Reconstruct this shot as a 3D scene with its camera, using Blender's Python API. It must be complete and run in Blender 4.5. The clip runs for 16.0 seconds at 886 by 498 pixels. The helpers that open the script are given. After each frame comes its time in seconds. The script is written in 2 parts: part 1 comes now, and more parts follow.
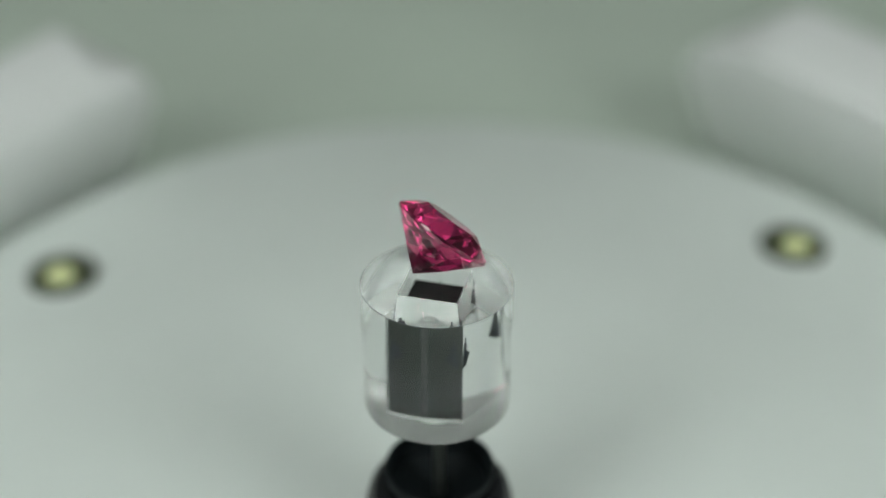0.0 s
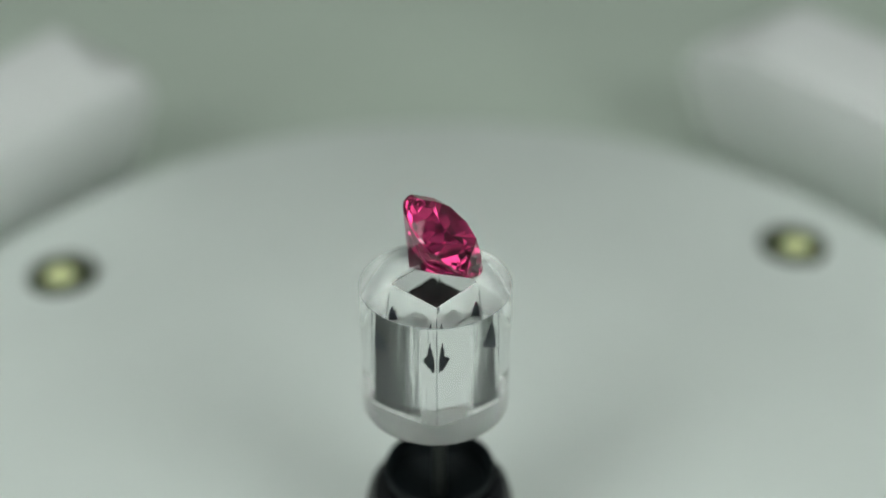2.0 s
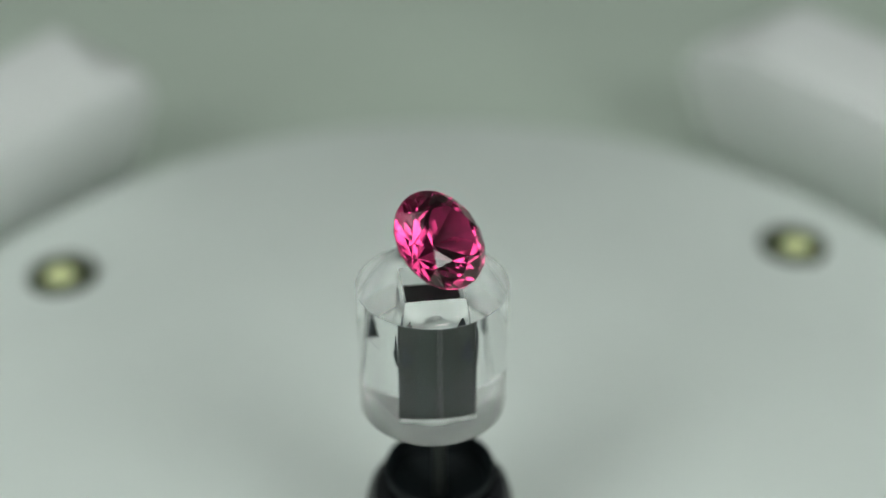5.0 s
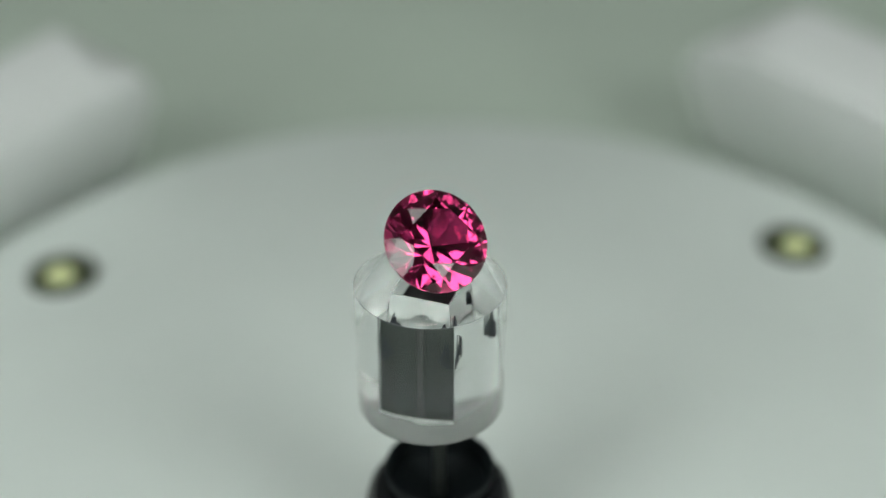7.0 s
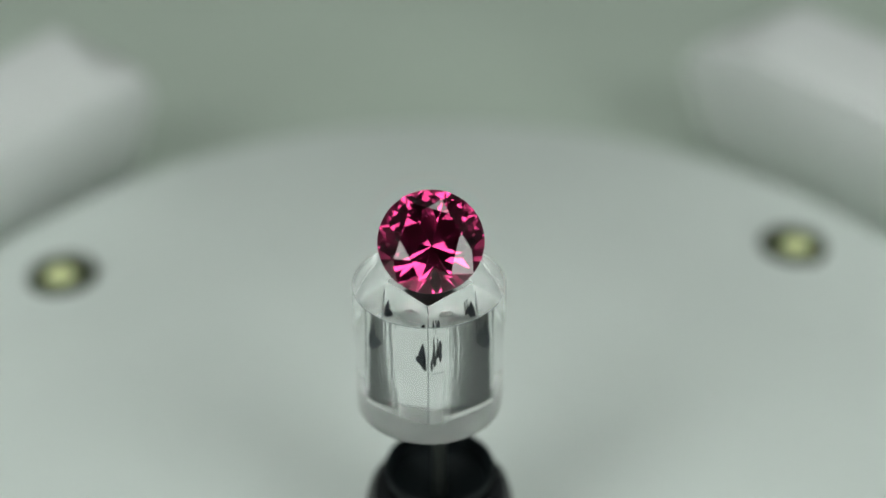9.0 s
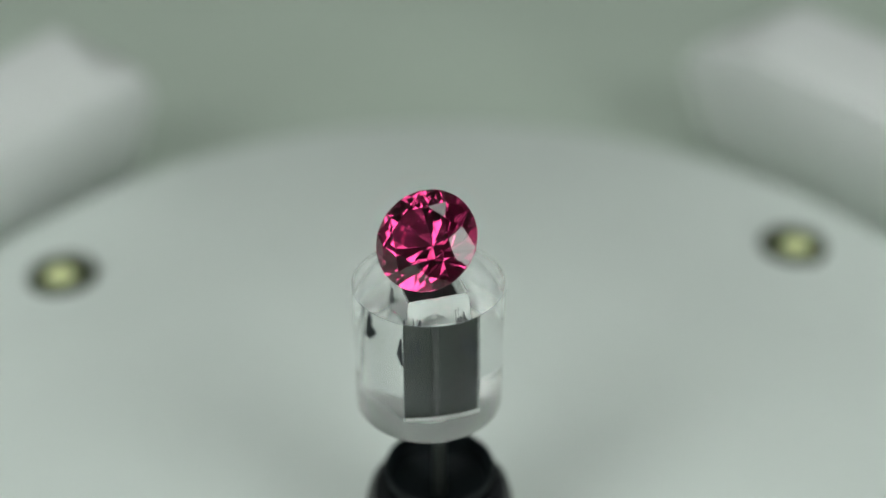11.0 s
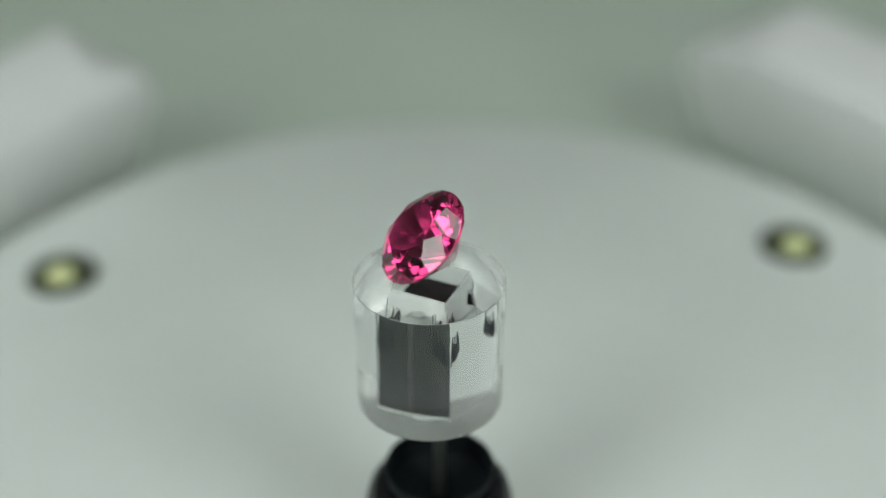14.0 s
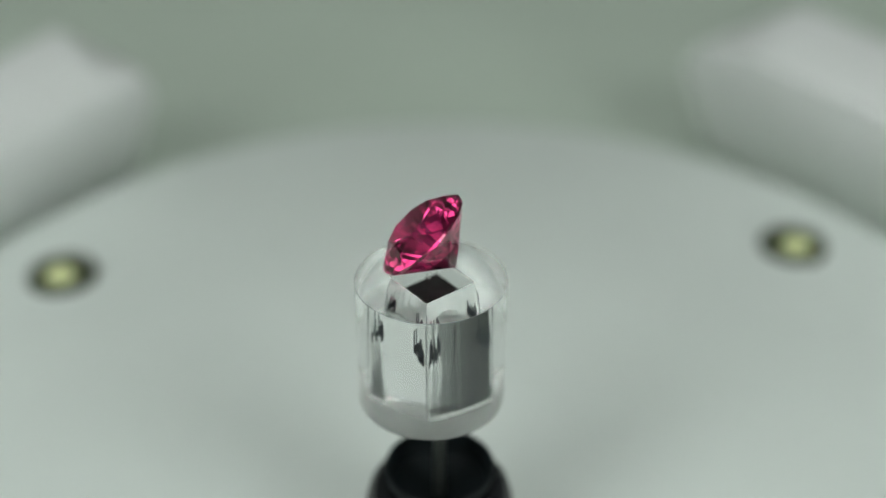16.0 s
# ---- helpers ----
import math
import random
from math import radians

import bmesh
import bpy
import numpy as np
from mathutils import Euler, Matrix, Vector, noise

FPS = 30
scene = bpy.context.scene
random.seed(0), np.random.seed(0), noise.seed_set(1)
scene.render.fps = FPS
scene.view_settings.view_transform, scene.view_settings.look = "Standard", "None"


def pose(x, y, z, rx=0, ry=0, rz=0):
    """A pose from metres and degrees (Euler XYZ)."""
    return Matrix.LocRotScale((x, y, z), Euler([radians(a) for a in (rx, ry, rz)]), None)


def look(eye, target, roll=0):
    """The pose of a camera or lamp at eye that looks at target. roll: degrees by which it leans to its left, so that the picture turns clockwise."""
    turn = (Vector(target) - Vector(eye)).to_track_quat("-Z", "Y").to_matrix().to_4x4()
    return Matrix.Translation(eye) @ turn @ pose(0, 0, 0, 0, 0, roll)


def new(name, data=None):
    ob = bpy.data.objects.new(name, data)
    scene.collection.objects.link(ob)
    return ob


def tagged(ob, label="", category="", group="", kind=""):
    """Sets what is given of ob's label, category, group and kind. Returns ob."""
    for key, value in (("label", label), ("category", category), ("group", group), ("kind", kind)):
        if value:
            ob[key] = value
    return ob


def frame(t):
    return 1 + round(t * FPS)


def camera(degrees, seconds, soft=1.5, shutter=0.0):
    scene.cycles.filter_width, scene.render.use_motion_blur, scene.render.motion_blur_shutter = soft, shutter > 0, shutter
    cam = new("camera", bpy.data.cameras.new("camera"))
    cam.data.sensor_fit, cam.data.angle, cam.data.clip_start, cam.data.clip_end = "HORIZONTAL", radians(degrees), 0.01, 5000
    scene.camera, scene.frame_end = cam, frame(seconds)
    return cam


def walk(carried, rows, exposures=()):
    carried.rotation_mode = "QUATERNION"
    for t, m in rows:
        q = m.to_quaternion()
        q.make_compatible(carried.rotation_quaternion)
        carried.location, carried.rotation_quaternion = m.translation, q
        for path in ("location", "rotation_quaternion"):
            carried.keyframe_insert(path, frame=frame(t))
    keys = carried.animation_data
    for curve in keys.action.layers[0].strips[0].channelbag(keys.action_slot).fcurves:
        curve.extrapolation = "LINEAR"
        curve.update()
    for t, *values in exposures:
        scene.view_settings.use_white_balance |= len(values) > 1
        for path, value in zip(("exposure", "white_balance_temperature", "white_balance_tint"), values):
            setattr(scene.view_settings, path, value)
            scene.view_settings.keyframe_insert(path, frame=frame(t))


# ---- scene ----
MM = 0.001

# camera: stands still, close to the turntable
cam = camera(39.2, 16.0)
cam.data.dof.use_dof = True
cam.data.dof.focus_distance = 0.0785
cam.data.dof.aperture_fstop = 12.5
EYE = pose(0.66 * MM, -66.9 * MM, 71.6 * MM, 90 - 32.8, 0, 0)
walk(cam, [(0.0, EYE), (16.0, EYE)])
scene.view_settings.exposure = 0.0
scene.cycles.max_bounces = 32
scene.cycles.diffuse_bounces = 12
scene.cycles.transmission_bounces = 32
scene.cycles.glossy_bounces = 16

# measures
RIM = 26.0 * MM          # top of the clear pedestal above the white plate
TALL = 9.55 * MM
BASE = RIM - TALL
TABLE = -10.0 * MM
SPIN = 13.55             # degrees a second, clockwise seen from above


# ---- world ----
world = bpy.data.worlds.new("world")
scene.world = world
world.use_nodes = True
world.node_tree.nodes["Background"].inputs[0].default_value = (0.6, 0.65, 0.62, 1)
world.node_tree.nodes["Background"].inputs[1].default_value = 0.05


# ---- materials ----
def material(name, color, rough=0.5, metal=0.0, vary=0.06, scale=300.0, bump=0.0, fine=2500.0, coat=0.0, spec=0.5, stretch=None):
    m = bpy.data.materials.new(name)
    m.use_nodes = True
    n, l = m.node_tree.nodes, m.node_tree.links
    b = n["Principled BSDF"]
    b.inputs["Metallic"].default_value = metal
    b.inputs["Coat Weight"].default_value = coat
    b.inputs["Specular IOR Level"].default_value = spec
    tc = n.new("ShaderNodeTexCoord")
    big = n.new("ShaderNodeTexNoise")
    big.inputs["Scale"].default_value, big.inputs["Detail"].default_value = scale, 4
    small = n.new("ShaderNodeTexNoise")
    small.inputs["Scale"].default_value, small.inputs["Detail"].default_value = fine, 3
    place = tc.outputs["Object"]
    if stretch:
        mp = n.new("ShaderNodeMapping")
        mp.inputs["Scale"].default_value = stretch
        l.new(place, mp.inputs["Vector"])
        place = mp.outputs[0]
    l.new(place, big.inputs["Vector"])
    l.new(place, small.inputs["Vector"])
    add = n.new("ShaderNodeMath")
    add.operation = "MULTIPLY_ADD"
    add.inputs[1].default_value = 0.35
    l.new(small.outputs["Fac"], add.inputs[0])
    l.new(big.outputs["Fac"], add.inputs[2])
    ramp = n.new("ShaderNodeValToRGB")
    lo = [max(0, c * (1 - vary)) for c in color]
    hi = [min(1, c * (1 + vary)) for c in color]
    ramp.color_ramp.elements[0].position, ramp.color_ramp.elements[0].color = 0.4, (*lo, 1)
    ramp.color_ramp.elements[1].position, ramp.color_ramp.elements[1].color = 0.95, (*hi, 1)
    l.new(add.outputs[0], ramp.inputs[0])
    l.new(ramp.outputs[0], b.inputs["Base Color"])
    rr = n.new("ShaderNodeMapRange")
    rr.inputs["To Min"].default_value, rr.inputs["To Max"].default_value = rough * 0.85, min(1, rough * 1.15)
    l.new(small.outputs["Fac"], rr.inputs["Value"])
    l.new(rr.outputs[0], b.inputs["Roughness"])
    if bump:
        bp = n.new("ShaderNodeBump")
        bp.inputs["Strength"].default_value, bp.inputs["Distance"].default_value = bump, 0.0001
        l.new(small.outputs["Fac"], bp.inputs["Height"])
        l.new(bp.outputs[0], b.inputs["Normal"])
    return m


def clear(name, color, ior, rough=0.0):
    m = bpy.data.materials.new(name)
    m.use_nodes = True
    b = m.node_tree.nodes["Principled BSDF"]
    b.inputs["Base Color"].default_value = (*color, 1)
    b.inputs["Roughness"].default_value = rough
    b.inputs["IOR"].default_value = ior
    b.inputs["Transmission Weight"].default_value = 1.0
    return m


def milled(name, color, ior):
    """Clear wall left by a tool: slightly hazed, with long upright tool marks."""
    m = clear(name, color, ior, 0.05)
    n, l = m.node_tree.nodes, m.node_tree.links
    tc, mp, no, bp = n.new("ShaderNodeTexCoord"), n.new("ShaderNodeMapping"), n.new("ShaderNodeTexNoise"), n.new("ShaderNodeBump")
    mp.inputs["Scale"].default_value = (1, 1, 0.06)
    no.inputs["Scale"].default_value, no.inputs["Detail"].default_value = 2600, 3
    bp.inputs["Strength"].default_value, bp.inputs["Distance"].default_value = 0.7, 0.00003
    l.new(tc.outputs["Object"], mp.inputs["Vector"])
    l.new(mp.outputs[0], no.inputs["Vector"])
    l.new(no.outputs["Fac"], bp.inputs["Height"])
    l.new(bp.outputs[0], n["Principled BSDF"].inputs["Normal"])
    return m


def glowing(name, color, strength):
    m = bpy.data.materials.new(name)
    m.use_nodes = True
    b = m.node_tree.nodes["Principled BSDF"]
    b.inputs["Base Color"].default_value = (0.8, 0.8, 0.8, 1)
    b.inputs["Emission Color"].default_value = (*color, 1)
    b.inputs["Emission Strength"].default_value = strength
    return m


M_ACRYLIC = clear("clear_acrylic", (0.985, 0.992, 0.99), 1.42)
M_BORE = milled("milled_acrylic", (0.985, 0.992, 0.99), 1.42)
M_GROUND = clear("ground_acrylic", (0.985, 0.992, 0.99), 1.42, 0.6)
M_PUTTY = clear("clear_putty", (0.985, 0.99, 0.985), 1.1)
M_GEM = clear("pink_red_gem", (0.68, 0.042, 0.185), 1.76)
M_BAR = material("black_bar", (0.011, 0.0150, 0.0138), 0.45, vary=2.5, scale=800, stretch=(1, 1, 0.02), spec=0.06)
M_STREAK = material("streak_ridge", (0.022, 0.026, 0.025), 0.45, vary=0.4, scale=900, stretch=(1, 1, 0.1))
M_RIM_LINE = material("rim_line", (0.2, 0.21, 0.215), 0.5, vary=0.4, scale=1500)
M_MATTE = material("matte_black", (0.03, 0.031, 0.031), 0.8, vary=0.3, scale=900, spec=0.2)
M_GLUE_LINES = material("dark_glue_lines", (0.032, 0.036, 0.046), 0.8, vary=0.5, scale=6000, fine=20000, spec=0.1)
M_BLACK = material("black_plastic", (0.012, 0.013, 0.015), 0.22, vary=0.15, spec=0.5)
M_PLATE = material("white_plate", (0.74, 0.78, 0.76), 0.45, vary=0.03, scale=60, bump=0.05)
M_BLOCK = material("white_plastic", (0.85, 0.856, 0.858), 0.5, vary=0.03, scale=90)
M_TABLE = material("table_sheet", (0.565, 0.635, 0.56), 0.7, vary=0.12, scale=14, fine=900)
M_WALL = material("unseen_wall", (0.12, 0.124, 0.122), 0.8, vary=0.05, scale=6, fine=200)
M_DARK = material("unseen_dark", (0.03, 0.03, 0.032), 0.9, vary=0.2, scale=20, fine=800)
M_BEZEL = material("dark_bezel", (0.035, 0.045, 0.02), 0.35, vary=0.2)
M_PHOSPHOR = material("yellow_phosphor", (0.9, 0.95, 0.5), 0.4, vary=0.05)
M_STEEL = material("steel", (0.12, 0.13, 0.125), 0.35, metal=0.8, vary=0.1)
M_TAPE = material("white_tape", (0.97, 0.98, 0.965), 0.7, vary=0.015, scale=900)
let_through = M_TAPE.node_tree.nodes.new("ShaderNodeBsdfTranslucent")
let_through.inputs["Color"].default_value = (0.92, 0.94, 0.9, 1)
blend = M_TAPE.node_tree.nodes.new("ShaderNodeMixShader")
blend.inputs[0].default_value = 0.08
M_TAPE.node_tree.links.new(M_TAPE.node_tree.nodes["Principled BSDF"].outputs[0], blend.inputs[1])
M_TAPE.node_tree.links.new(let_through.outputs[0], blend.inputs[2])
M_TAPE.node_tree.links.new(blend.outputs[0], M_TAPE.node_tree.nodes["Material Output"].inputs["Surface"])
M_CUP = material("cup_black", (0.007, 0.010, 0.0115), 0.5, vary=0.2, spec=0.15)
M_CASE = material("lamp_case", (0.25, 0.25, 0.26), 0.5, vary=0.05)
LIGHT = (0.925, 1.0, 0.945)
M_TOP_GLOW = glowing("top_diffuser", LIGHT, 2.5)
M_SIDE_GLOW = glowing("side_diffuser", LIGHT, 4.2)


# ---- mesh helpers ----
def mesh_of(name, bm, mat, smooth=False):
    me = bpy.data.meshes.new(name)
    bmesh.ops.recalc_face_normals(bm, faces=bm.faces[:])
    bm.to_mesh(me)
    bm.free()
    me.materials.append(mat)
    if smooth:
        me.set_sharp_from_angle(angle=radians(35))
        for p in me.polygons:
            p.use_smooth = True
    return me


def part(name, bm, mat, parent, label="", smooth=False):
    ob = new(name, mesh_of(name, bm, mat, smooth))
    ob.parent = parent
    if label:
        tagged(ob, label)
    return ob


def thing(name, bm, mat, label, category, group="", kind="", smooth=False):
    return tagged(new(name, mesh_of(name, bm, mat, smooth)), label, category, group, kind)


def empty(name, label, category, m, group=""):
    ob = new(name)
    ob.empty_display_size = 0.002
    ob.matrix_basis = m
    return tagged(ob, label, category, group)


def box(x0, x1, y0, y1, z0, z1, bevel=0.0, seg=2):
    bm = bmesh.new()
    bmesh.ops.create_cube(bm, size=1)
    for v in bm.verts:
        v.co = ((x0, x1)[v.co.x > 0], (y0, y1)[v.co.y > 0], (z0, z1)[v.co.z > 0])
    if bevel:
        bmesh.ops.bevel(bm, geom=bm.edges[:], offset=bevel, segments=seg, affect="EDGES", profile=0.5)
    return bm


def lathe(profile, steps=96):
    """A body of revolution round z from (radius, z) pairs, top to bottom."""
    bm = bmesh.new()
    rings = []
    for r, z in profile:
        if r == 0:
            rings.append([bm.verts.new((0, 0, z))])
        else:
            rings.append([bm.verts.new((r * math.cos(2 * math.pi * i / steps), r * math.sin(2 * math.pi * i / steps), z)) for i in range(steps)])
    for a, b in zip(rings, rings[1:]):
        for i in range(steps):
            j = (i + 1) % steps
            q = [a[i % len(a)], a[j % len(a)], b[j % len(b)], b[i % len(b)]]
            u = []
            for v in q:
                if v not in u:
                    u.append(v)
            if len(u) > 2:
                bm.faces.new(u)
    bmesh.ops.remove_doubles(bm, verts=bm.verts[:], dist=1e-7)
    return bm


def prism(bottom, top, z0, z1, bevel=0.0):
    bm = bmesh.new()
    lo = [bm.verts.new((x, y, z0)) for x, y in bottom]
    hi = [bm.verts.new((x, y, z1)) for x, y in top]
    bm.faces.new(lo)
    bm.faces.new(hi)
    n = len(lo)
    for i in range(n):
        bm.faces.new((lo[i], lo[(i + 1) % n], hi[(i + 1) % n], hi[i]))
    if bevel:
        bmesh.ops.bevel(bm, geom=bm.edges[:], offset=bevel, segments=3, affect="EDGES", profile=0.5)
    return bm


# ---- setting: table, unseen walls and ceiling ----
thing("table", box(-0.3, 0.3, -0.3, 0.4, TABLE - 0.02, TABLE), M_TABLE, "grey-green matte table sheet under the turntable", "table", kind="structure")
# walls and ceiling are added out of view, dark to deepen the stone's reflections
thing("wall_back", box(-0.3, 0.3, 0.4, 0.41, TABLE - 0.02, 0.62), M_WALL, "plain grey unseen wall behind", "wall", kind="structure")
thing("wall_left", box(-0.31, -0.3, -0.31, 0.41, TABLE - 0.02, 0.62), M_WALL, "plain grey unseen side wall", "wall", kind="structure")
thing("wall_right", box(0.3, 0.31, -0.31, 0.41, TABLE - 0.02, 0.62), M_WALL, "plain grey unseen side wall", "wall", kind="structure")
thing("wall_front", box(-0.3, 0.3, -0.31, -0.3, TABLE - 0.02, 0.62), M_DARK, "unseen dark wall added on the camera side", "wall", kind="structure")
thing("ceiling", box(-0.31, 0.31, -0.31, 0.41, 0.62, 0.63), M_DARK, "unseen dark ceiling added overhead", "ceiling", kind="structure")


# ---- lamps of the booth ----
def booth_lamp(m, w, h, glow, label):
    lamp = empty("booth_lamp", label, "lamp", m, "booth lamps")
    part("housing", box(-w / 2 - 0.006, w / 2 + 0.006, -h / 2 - 0.006, h / 2 + 0.006, 0.002, 0.014, 0.002), M_CASE, lamp)
    part("diffuser", box(-w / 2, w / 2, -h / 2, h / 2, -0.001, 0.0015), glow, lamp, "glowing white diffuser")
    top = m.translation + m.to_3x3() @ Vector((0, 0, 0.008))
    arm = lathe([(0, 0.6205 - top.z), (0.004, 0.6205 - top.z), (0.004, 0), (0, 0)], 24)
    bmesh.ops.transform(arm, matrix=m.inverted() @ Matrix.Translation(top), verts=arm.verts[:])
    part("arm", arm, M_CASE, lamp)
    return lamp


booth_lamp(look((0, 0.06, 0.59), (0, 0.0600001, 0)), 0.32, 0.28, M_TOP_GLOW, "flat white led panel under the booth ceiling")
booth_lamp(look((-0.20, -0.20, 0.21), (0, 0.01, 0.02)), 0.14, 0.28, M_SIDE_GLOW, "tall white led panel lamp aimed at the stone")
booth_lamp(look((0.215, -0.205, 0.18), (0, 0.01, 0.02)), 0.14, 0.28, M_SIDE_GLOW, "tall white led panel lamp aimed at the stone")


# ---- turntable plate ----
PX, PY, PR = 1.3 * MM, 19.9 * MM, 54.6 * MM
plate = thing("turntable_plate", lathe([(0, 0), (PR - 0.0012, 0), (PR - 0.0004, -0.0003), (PR, -0.0012), (PR, TABLE + 0.0008), (PR - 0.001, TABLE), (0, TABLE)], 192),
              M_PLATE, "round white matte plastic turntable plate on the table", "turntable", smooth=True)
plate.location = (PX, PY, 0)


# ---- yellow light spots let into the plate ----
def led_spot(x, y):
    led = empty("led_spot", "small yellow led in a dark round bezel on the plate", "led", pose(x, y, 0), "leds in the plate")
    part("bezel", lathe([(0, 0.0002), (0.0016, 0.0002), (0.0019, 0.0005), (0.0026, 0.0009), (0.0033, 0.0007), (0.0036, 0.0), (0, 0.0)], 48), M_BEZEL, led, "dark olive bezel ring", True)
    dome = lathe([(0, 0.0013), (0.0008, 0.0012), (0.0013, 0.0009), (0.0016, 0.0005), (0.0017, 0.0001), (0, 0.0001)], 48)
    bmesh.ops.translate(dome, vec=(0, -0.0007, 0), verts=dome.verts[:])
    part("lens", dome, M_PHOSPHOR, led, "pale yellow domed lens", True)
    return led


led_spot(-38.4 * MM, 39.1 * MM)
led_spot(38.0 * MM, 44.7 * MM)


# ---- white lamp blocks beside the plate ----
def corner_block(top, shoulder, waist, base, run, label):
    """A bar with a cut end: the inner and outer corner of the end at four levels; run: direction of the bar away from the end.
    The inner face leans out over its foot."""
    d = Vector((*run, 0)).normalized()
    a, b = (Vector((x * MM, y * MM, 0)) for x, y in top)
    across = (b - a) - d * (b - a).dot(d)
    n = across.normalized()
    w = across.length
    back = 60 * MM
    block = empty("white_block", label, "block", pose(0, 0, 0), "blocks beside the plate")
    bm = bmesh.new()
    rings = []
    for z, end, lean in ((TABLE, base, 7), (3.5 * MM, waist, 2.1), (7.5 * MM, shoulder, 0.5), (10 * MM, top, 0)):
        p, q = (Vector((x * MM, y * MM, 0)) for x, y in end)
        rings.append([bm.verts.new((v.x, v.y, z)) for v in (p, q, b + d * back, a + d * back + n * lean * MM)])
    bm.faces.new(rings[0])
    bm.faces.new(rings[-1])
    for lo, hi in zip(rings, rings[1:]):
        for k in range(4):
            bm.faces.new((lo[k], lo[(k + 1) % 4], hi[(k + 1) % 4], hi[k]))
    bmesh.ops.triangulate(bm, faces=[f for f in bm.faces if len(f.verts) == 4])
    bmesh.ops.recalc_face_normals(bm, faces=bm.faces[:])
    sharp = [e for e in bm.edges if len(e.link_faces) == 2 and e.calc_face_angle(0) > radians(20)]
    bmesh.ops.bevel(bm, geom=sharp, offset=0.3 * MM, segments=2, affect="EDGES", profile=0.5)
    part("body", bm, M_BLOCK, block, "white body with a cut end", True)
    foot = [v.to_2d() for v in (a + d * 4 * MM + n * 9 * MM, a + d * 4 * MM + n * (w - 2 * MM), a + d * back + n * (w - 2 * MM), a + d * back + n * 9 * MM)]
    part("foot", prism(foot, foot, TABLE - 0.0001, TABLE + 0.5 * MM), M_CASE, block, "grey foot strip")
    return block


corner_block(((-39.8, 66.7), (-48.4, 80.3)), ((-35.7, 72.1), (-43.9, 80.2)), ((-35.2, 73.8), (-41.0, 82.8)), ((-40.6, 77.5), (-43.9, 89.3)), (-0.41, -0.91),
             "white plastic block with mitred end beside the plate")
corner_block(((37.8, 71.2), (47.9, 88.1)), ((32.9, 80.2), (40.6, 86.9)), ((32.2, 83.4), (37.5, 91.3)), ((37.5, 85.6), (41.9, 99.0)), (0.54, -0.84),
             "white plastic block with mitred end beside the plate")


# ---- spindle under the pedestal ----
CUP = RIM - 15.9 * MM    # level of the spindle's open top
spindle = empty("turntable_spindle", "black round spindle housing with a thin steel pin", "spindle", pose(0.4 * MM, 0, 0))
part("housing", lathe([(3.5 * MM, CUP - 1.25 * MM), (4.0 * MM, CUP - 1.3 * MM), (4.6 * MM, CUP - 1.65 * MM), (5.1 * MM, CUP - 2.3 * MM), (5.4 * MM, CUP - 3.4 * MM), (5.5 * MM, CUP - 5.0 * MM), (5.5 * MM, 0.0),
                       (3.5 * MM, 0.0), (3.5 * MM, CUP - 1.25 * MM)]), M_BLACK, spindle, "glossy black plastic housing", True)
part("cup", lathe([(3.85 * MM, CUP), (3.7 * MM, CUP - 0.1 * MM), (3.55 * MM, CUP - 2.0 * MM), (2.95 * MM, CUP - 2.5 * MM), (0.46 * MM, CUP - 2.8 * MM), (0, CUP - 2.8 * MM), (0, CUP - 3.2 * MM), (3.49 * MM, CUP - 3.2 * MM),
                   (3.49 * MM, CUP - 1.4 * MM), (3.8 * MM, CUP - 0.9 * MM), (3.95 * MM, CUP - 0.2 * MM), (3.93 * MM, CUP - 0.06 * MM), (3.85 * MM, CUP)]), M_CUP, spindle, "black open cup", True)
part("pin", lathe([(0, BASE - 0.1 * MM), (0.45 * MM, BASE - 0.1 * MM), (0.45 * MM, CUP - 2.82 * MM), (0, CUP - 2.82 * MM)], 32), M_STEEL, spindle, "thin grey steel pin", True)


# ---- clear pedestal with a square hole ----
HOLE = 4.12 * MM
DEEP = 8.9 * MM
SINK = -1.36 * MM        # the core ends below the mouth of the hole
SEAM = -4.9 * MM         # where the two milling depths meet
OFF = Vector((0.083, 0.02, 0)) * MM   # the hole sits a little off the cylinder's axis
R = 5.0 * MM


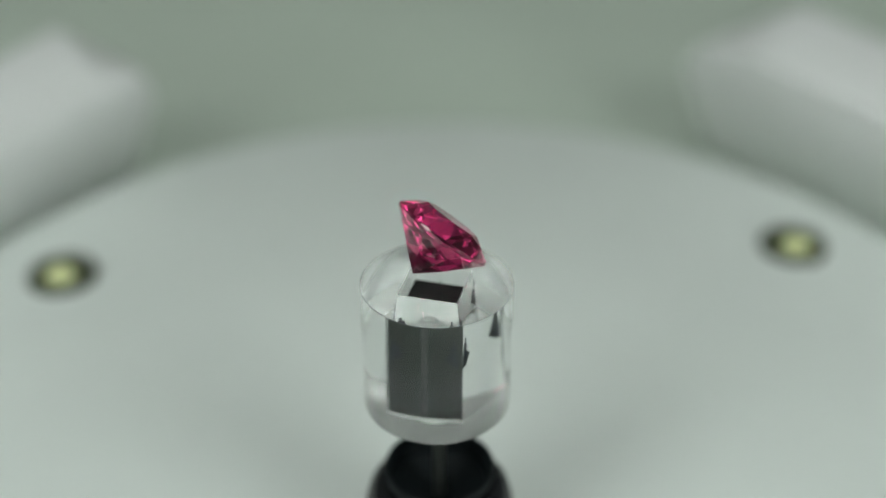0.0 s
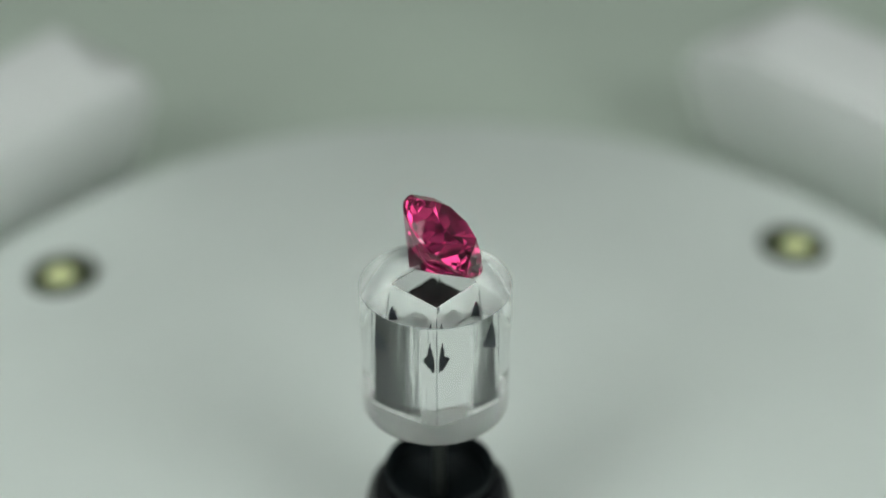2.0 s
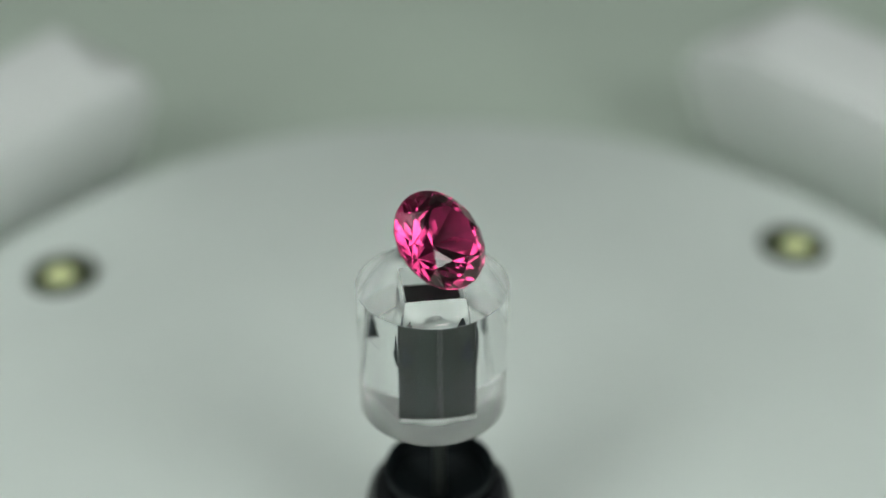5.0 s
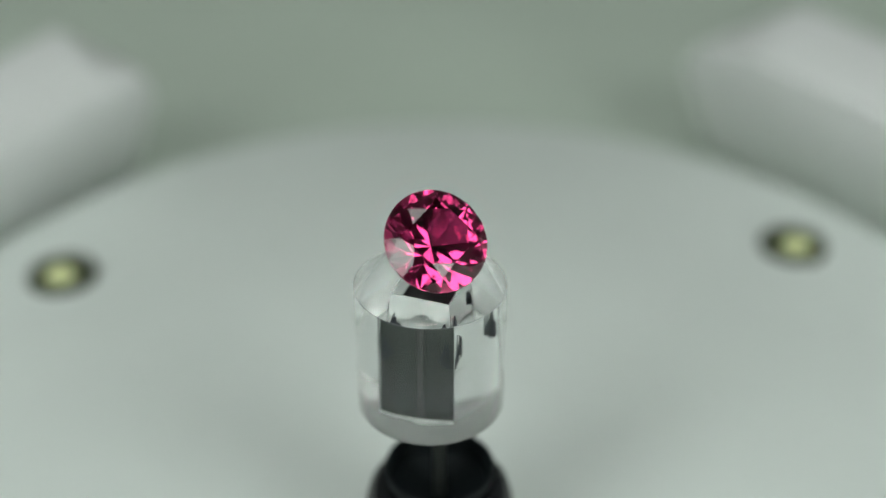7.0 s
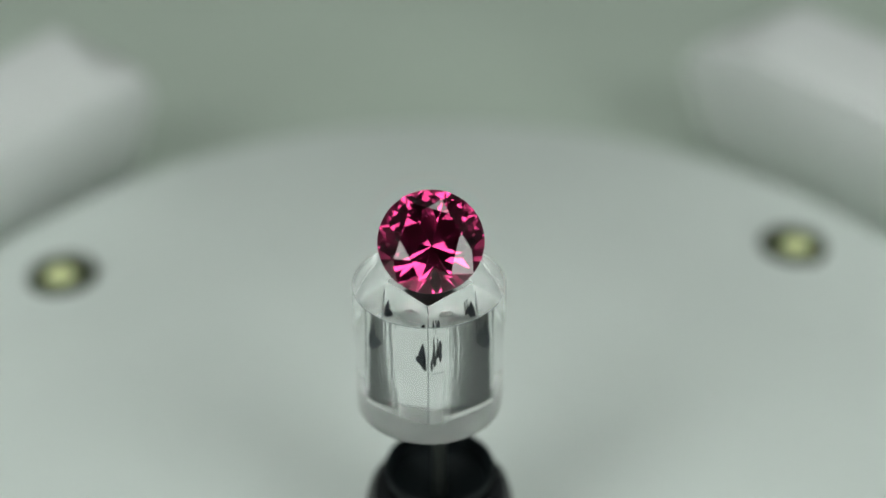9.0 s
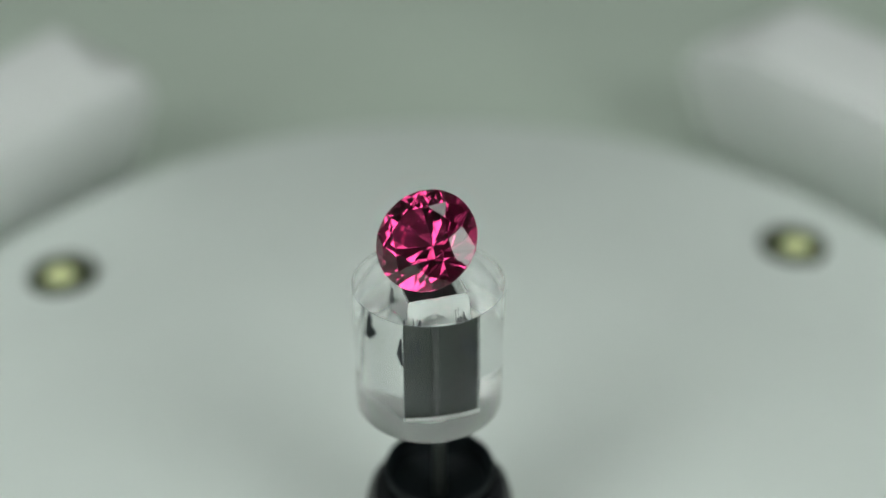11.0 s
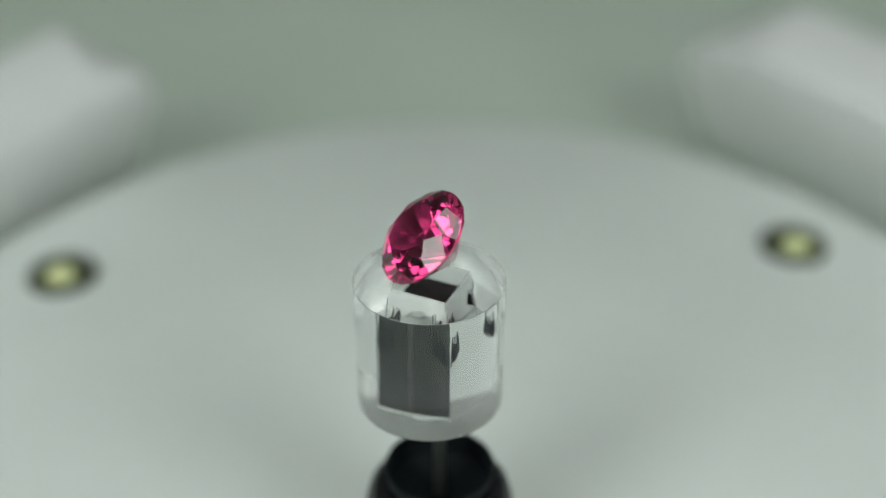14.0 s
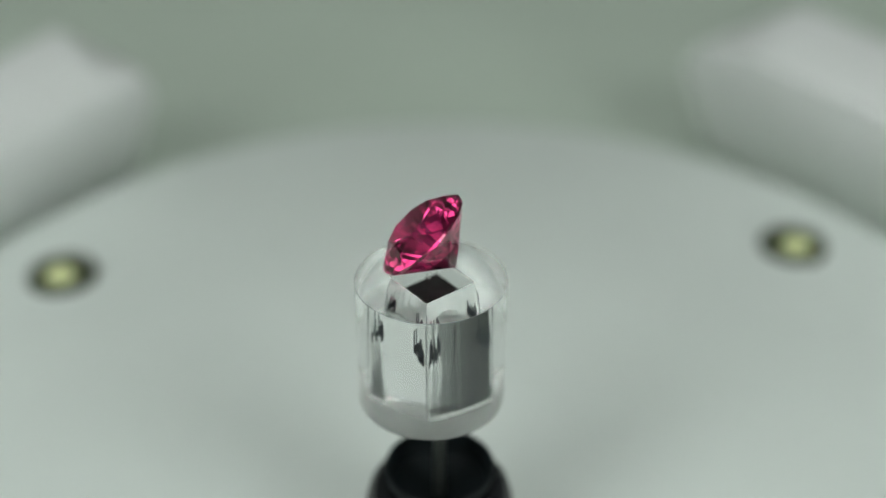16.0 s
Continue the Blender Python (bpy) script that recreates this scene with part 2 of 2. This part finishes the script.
def sleeve():
    """Clear round body, top at z = 0, with a square blind hole from above, milled in two depths."""
    bm = bmesh.new()
    steps, h = 128, HOLE / 2
    edge = 0.03 * MM

    def ring(r, z):
        return [bm.verts.new((r * math.cos(2 * math.pi * (i + 0.5) / steps), r * math.sin(2 * math.pi * (i + 0.5) / steps), z)) for i in range(steps)]

    def square(z, s=h):
        # as many points as the ring, running round the square
        out = []
        for i in range(steps):
            a = 2 * math.pi * (i + 0.5) / steps
            k = s / max(abs(math.cos(a)), abs(math.sin(a)))
            out.append([k * math.cos(a), k * math.sin(a), z])
        for q in range(4):  # exact corners
            i = steps // 8 + q * steps // 4
            sx, sy = ((1, 1), (-1, 1), (-1, -1), (1, -1))[q]
            out[i][0], out[i][1] = sx * s, sy * s
        return [bm.verts.new(Vector(p) + OFF) for p in out]

    inner_low = square(-DEEP, h - 0.045 * MM)
    loops = [inner_low, square(SEAM, h - 0.03 * MM), square(SINK, h), square(-0.05 * MM, h - 0.15 * MM), square(0.0, h - 0.09 * MM), ring(R - edge, 0.0), ring(R - edge * 0.3, -edge * 0.3), ring(R, -edge), ring(R, -TALL + 0.1 * MM), ring(R - 0.03 * MM, -TALL + 0.03 * MM), ring(R - 0.1 * MM, -TALL)]
    for a, b in zip(loops, loops[1:]):
        slot = 0
        for number, some in ((1, loops[1:4]), (2, loops[4:5]), (3, loops[6:8])):  # milled walls, ground mouth, outlined rim
            if any(b is ring_of for ring_of in some):
                slot = number
        for i in range(steps):
            j = (i + 1) % steps
            bm.faces.new((a[i], a[j], b[j], b[i])).material_index = slot
    bm.faces.new(inner_low)
    bm.faces.new(loops[-1]).material_index = 2
    return bm


ECC = 0.29 * MM


def turn(t):
    """Pose of the turning axis at t."""
    return pose(0, 0, 0, 0, 0, -SPIN * t)


def ped_pose(t):
    a = radians(-SPIN * (t - 11.2))  # leftmost at 11.2 s
    return pose(-ECC * math.cos(a), -ECC * math.sin(a), RIM, 0, 0, 45 - SPIN * (t - 8.88))


pedestal = empty("gem_pedestal", "clear acrylic cylinder pedestal with sunken square black core on the spindle", "pedestal", ped_pose(0))
clear_body = part("sleeve", sleeve(), M_ACRYLIC, pedestal, "clear polished acrylic cylinder", True)
clear_body.data.materials.append(M_BORE)
clear_body.data.materials.append(M_GROUND)
# grey colour stands in for the dark line refracted at the rim
clear_body.data.materials.append(M_RIM_LINE)
k = 1.95 * MM
core = part("core", box(-k, k, -k, k, -DEEP + 0.2 * MM, SINK - 0.03 * MM, 0.06 * MM), M_BAR, pedestal, "square black core bar")
for side, off in ((0, 0.05), (1, -0.15), (2, 0.25), (3, -0.1)):
    # a narrow added ridge imitates the light streak down each face of the core
    ridge = bmesh.new()
    lo, hi = -DEEP + 0.25 * MM, SINK - 0.1 * MM
    arc = [(off * MM + 0.16 * MM * math.cos(a), k - 0.01 * MM + 0.05 * MM * math.sin(a)) for a in [math.pi * i / 8 for i in range(9)]]
    rows = [[ridge.verts.new((x, y, z)) for x, y in arc] for z in (lo, hi)]
    for i in range(8):
        ridge.faces.new((rows[0][i], rows[0][i + 1], rows[1][i + 1], rows[1][i]))
    ridge.faces.new(rows[0])
    ridge.faces.new(rows[1])
    ridge.faces.new((rows[0][0], rows[0][8], rows[1][8], rows[1][0]))
    bmesh.ops.rotate(ridge, cent=(0, 0, 0), matrix=Matrix.Rotation(side * math.pi / 2, 3, "Z"), verts=ridge.verts[:])
    part("ridge", ridge, M_STREAK, core, "grey ridge added for the light streak", True)
# added white plate imitates the bright line along the core's lower edge
part("core_glint", box(-1.95 * MM, 1.95 * MM, -1.95 * MM, 1.95 * MM, -DEEP + 0.01 * MM, -DEEP + 0.2 * MM, 0.03 * MM), M_TAPE, pedestal, "thin white plate added for the bright line under the core")
q = k - 0.03 * MM
part("core_pad", box(-q, q, -q, q, SINK - 0.04 * MM, SINK, 0.01 * MM), M_MATTE, pedestal, "matte black end of the core, sunk in the hole")
# a slim clear stem of putty carries the stone over the hole
bead = lathe([(0, 1.2 * MM), (0.08 * MM, 1.2 * MM), (0.09 * MM, 1.1 * MM), (0.09 * MM, 0.5 * MM), (0.1 * MM, SINK + 0.1 * MM), (0.12 * MM, SINK), (0, SINK)], 32)
bmesh.ops.translate(bead, vec=(-0.2 * MM, -0.2 * MM, 0), verts=bead.verts[:])
part("putty", bead, M_PUTTY, pedestal, "slim clear stem of putty under the stone", True)


part("mount", lathe([(0, -TALL + 0.012 * MM), (0.9 * MM, -TALL + 0.012 * MM), (1.0 * MM, -TALL - 0.1 * MM), (0, -TALL - 0.1 * MM)], 48), M_TAPE, pedestal, "small white glue disc under the cylinder", True)


# ---- dark glue where the core touches the hole's walls, ending at the seam ----
def glue_marks():
    rnd = random.Random(5)
    h = HOLE / 2
    th = 0.014 * MM
    for side in range(4):
        for s in (-1, 1):
            bm = bmesh.new()
            solid = side in (0, 1)
            count = 15 if solid else 12
            for k in range(count):
                u = (k + 0.5) / count          # from the middle of the face out to its edge
                x = s * (0.26 + 0.19 * u) * HOLE
                low = SEAM + (0.85 - 0.75 * u) * MM + rnd.uniform(-0.04, 0.04) * MM
                if solid:
                    w = rnd.uniform(0.02, 0.032) * MM
                    low += rnd.uniform(0.0, 0.3) * MM
                    tall = 2.3 * MM * ((u / 0.7) ** 1.4 if u < 0.7 else 1 - (u - 0.7) * 1.6) * rnd.uniform(0.6, 1.0)
                else:
                    x += rnd.uniform(-0.02, 0.02) * MM
                    w = rnd.uniform(0.012, 0.03) * MM
                    low += rnd.uniform(0.0, 0.7) * MM
                    tall = rnd.uniform(0.5, 2.0) * MM
                vs = [bm.verts.new((x + dx * w, h + dy * th, low + (tall if dz else 0) * (1.0 if dx < 0 else 0.93)))
                      for dz in (0, 1) for dx, dy in ((-1, -1), (1, -1), (1, 1), (-1, 1))]
                for f in ((0, 3, 2, 1), (4, 5, 6, 7), (0, 1, 5, 4), (1, 2, 6, 5), (2, 3, 7, 6), (3, 0, 4, 7)):
                    bm.faces.new([vs[i] for i in f])
            bmesh.ops.rotate(bm, cent=(0, 0, 0), matrix=Matrix.Rotation(side * math.pi / 2, 3, "Z"), verts=bm.verts[:])
            part("glue_mark", bm, M_GLUE_LINES, pedestal, "dark streaky glue mark")


glue_marks()
for sx, sy in ((1, 1), (-1, 1), (-1, -1), (1, -1)):
    # thin dark line down each corner of the hole
    def corner(c, w=0.013 * MM):
        return [(sx * c + dx * w, sy * c + dy * w) for dx, dy in ((-1, -1), (1, -1), (1, 1), (-1, 1))]

    part("corner_line", prism(corner(HOLE / 2 - 0.055 * MM), corner(HOLE / 2 + 0.005 * MM), -DEEP + 0.2 * MM, SINK), M_GLUE_LINES, pedestal, "thin dark line")


# thin dark line along part of the seam on two walls
for side in (0, 2):
    sn = HOLE / 2 - 0.025 * MM
    line = box(0.4 * sn, 0.96 * sn, sn - 0.012 * MM, sn + 0.012 * MM, SEAM - 0.012 * MM, SEAM + 0.012 * MM)
    bmesh.ops.rotate(line, cent=(0, 0, 0), matrix=Matrix.Rotation(side * math.pi / 2, 3, "Z"), verts=line.verts[:])
    part("seam_line", line, M_GLUE_LINES, pedestal, "thin dark line")
for ob in pedestal.children:
    if ob.name.split(".")[0] in ("core", "core_glint", "core_pad", "putty", "glue_mark", "corner_line", "seam_line"):
        ob.location = OFF


# ---- the stone ----
def brilliant(r, table=0.56, crown=0.30, pav=0.92, girdle=0.05, star=0.50, lower=0.42):
    """Round brilliant cut, girdle in z = 0, table up; crown and pavilion heights in girdle radii."""
    g = girdle / 2
    bm = bmesh.new()
    bmesh.ops.create_cone(bm, cap_ends=True, segments=96, radius1=0.99, radius2=0.99, depth=4)

    def p(rad, az, z):
        return Vector((rad * math.cos(az), rad * math.sin(az), z))

    planes = [(Vector((0, 0, g + crown)), Vector((0, 0, 1)))]

    def three(a, b2, c, up):
        nrm = (b2 - a).cross(c - a).normalized()
        if nrm.z * up < 0:
            nrm = -nrm
        planes.append((a, nrm))

    st = math.pi / 8
    ct = crown / (1 - table)
    rk = table + (1 - table) * star
    zk = g + (1 - rk * math.cos(st)) * ct
    pt = pav
    rl = lower
    zl = -g - (1 - rl * math.cos(st)) * pt
    for k in range(8):
        az = k * 2 * st
        three(p(1, az, g), p(rk, az + st, zk), p(rk, az - st, zk), 1)
        three(p(table, az, g + crown), p(table, az + 2 * st, g + crown), p(rk, az + st, zk), 1)
        three(p(1, az, -g), p(rl, az + st, zl), p(rl, az - st, zl), -1)
        for s in (1, -1):
            three(p(1, az, g), p(1, az + s * st, g), p(rk, az + s * st, zk), 1)
            three(p(1, az, -g), p(1, az + s * st, -g), p(rl, az + s * st, zl), -1)
    for co, no in planes:
        out = bmesh.ops.bisect_plane(bm, geom=bm.verts[:] + bm.edges[:] + bm.faces[:], dist=1e-6, plane_co=co, plane_no=no, clear_outer=True)
        cut = [e for e in out["geom_cut"] if isinstance(e, bmesh.types.BMEdge)]
        if cut:
            bmesh.ops.edgeloop_fill(bm, edges=cut)
    bmesh.ops.remove_doubles(bm, verts=bm.verts[:], dist=1e-5)
    bmesh.ops.scale(bm, vec=(r, r, r), verts=bm.verts[:])
    return bm


STONE_R = 3.42 * MM
gem = empty("round_gemstone", "pink-red round brilliant gemstone lying tilted on the pedestal", "gemstone", pose(0, 0, 0))


def split_stone():
    """Table, crown, girdle and pavilion as parts that close on one another."""
    whole = brilliant(STONE_R)
    bmesh.ops.recalc_face_normals(whole, faces=whole.faces[:])
    whole.faces.ensure_lookup_table()

    def kind(f):
        if f.normal.z > 0.98:
            return "table_facet"
        if f.normal.z > 0.15:
            return "crown"
        return "girdle" if f.normal.z > -0.15 else "pavilion"

    for name, label in (("table_facet", "flat polished table facet"), ("crown", "faceted crown of stars and kites"), ("girdle", "thin girdle"), ("pavilion", "faceted pointed pavilion")):
        bm = whole.copy()
        bmesh.ops.delete(bm, geom=[f for f in bm.faces if kind(f) != name], context="FACES")
        me = bpy.data.meshes.new(name)
        bm.to_mesh(me)
        bm.free()
        me.materials.append(M_GEM)
        ob = new(name, me)
        ob.parent = gem
        tagged(ob, label)
    whole.free()


split_stone()


def gem_pose(t):
    psi = -SPIN * (t - 8.87)
    # girdle centre leans out over the front, table tipped back by the pavilion's angle
    return pose(0, 0, 0, 0, 0, psi) @ pose(-0.08 * MM, -0.68 * MM, RIM + 3.50 * MM, 43.0, 0, 0) @ pose(0, 0, 0, 0, 0, 8)


# ---- what turns ----
def motions():
    times = [i * 0.5 for i in range(33)]
    walk(pedestal, [(t, ped_pose(t)) for t in times])
    walk(gem, [(t, gem_pose(t)) for t in times])


motions()
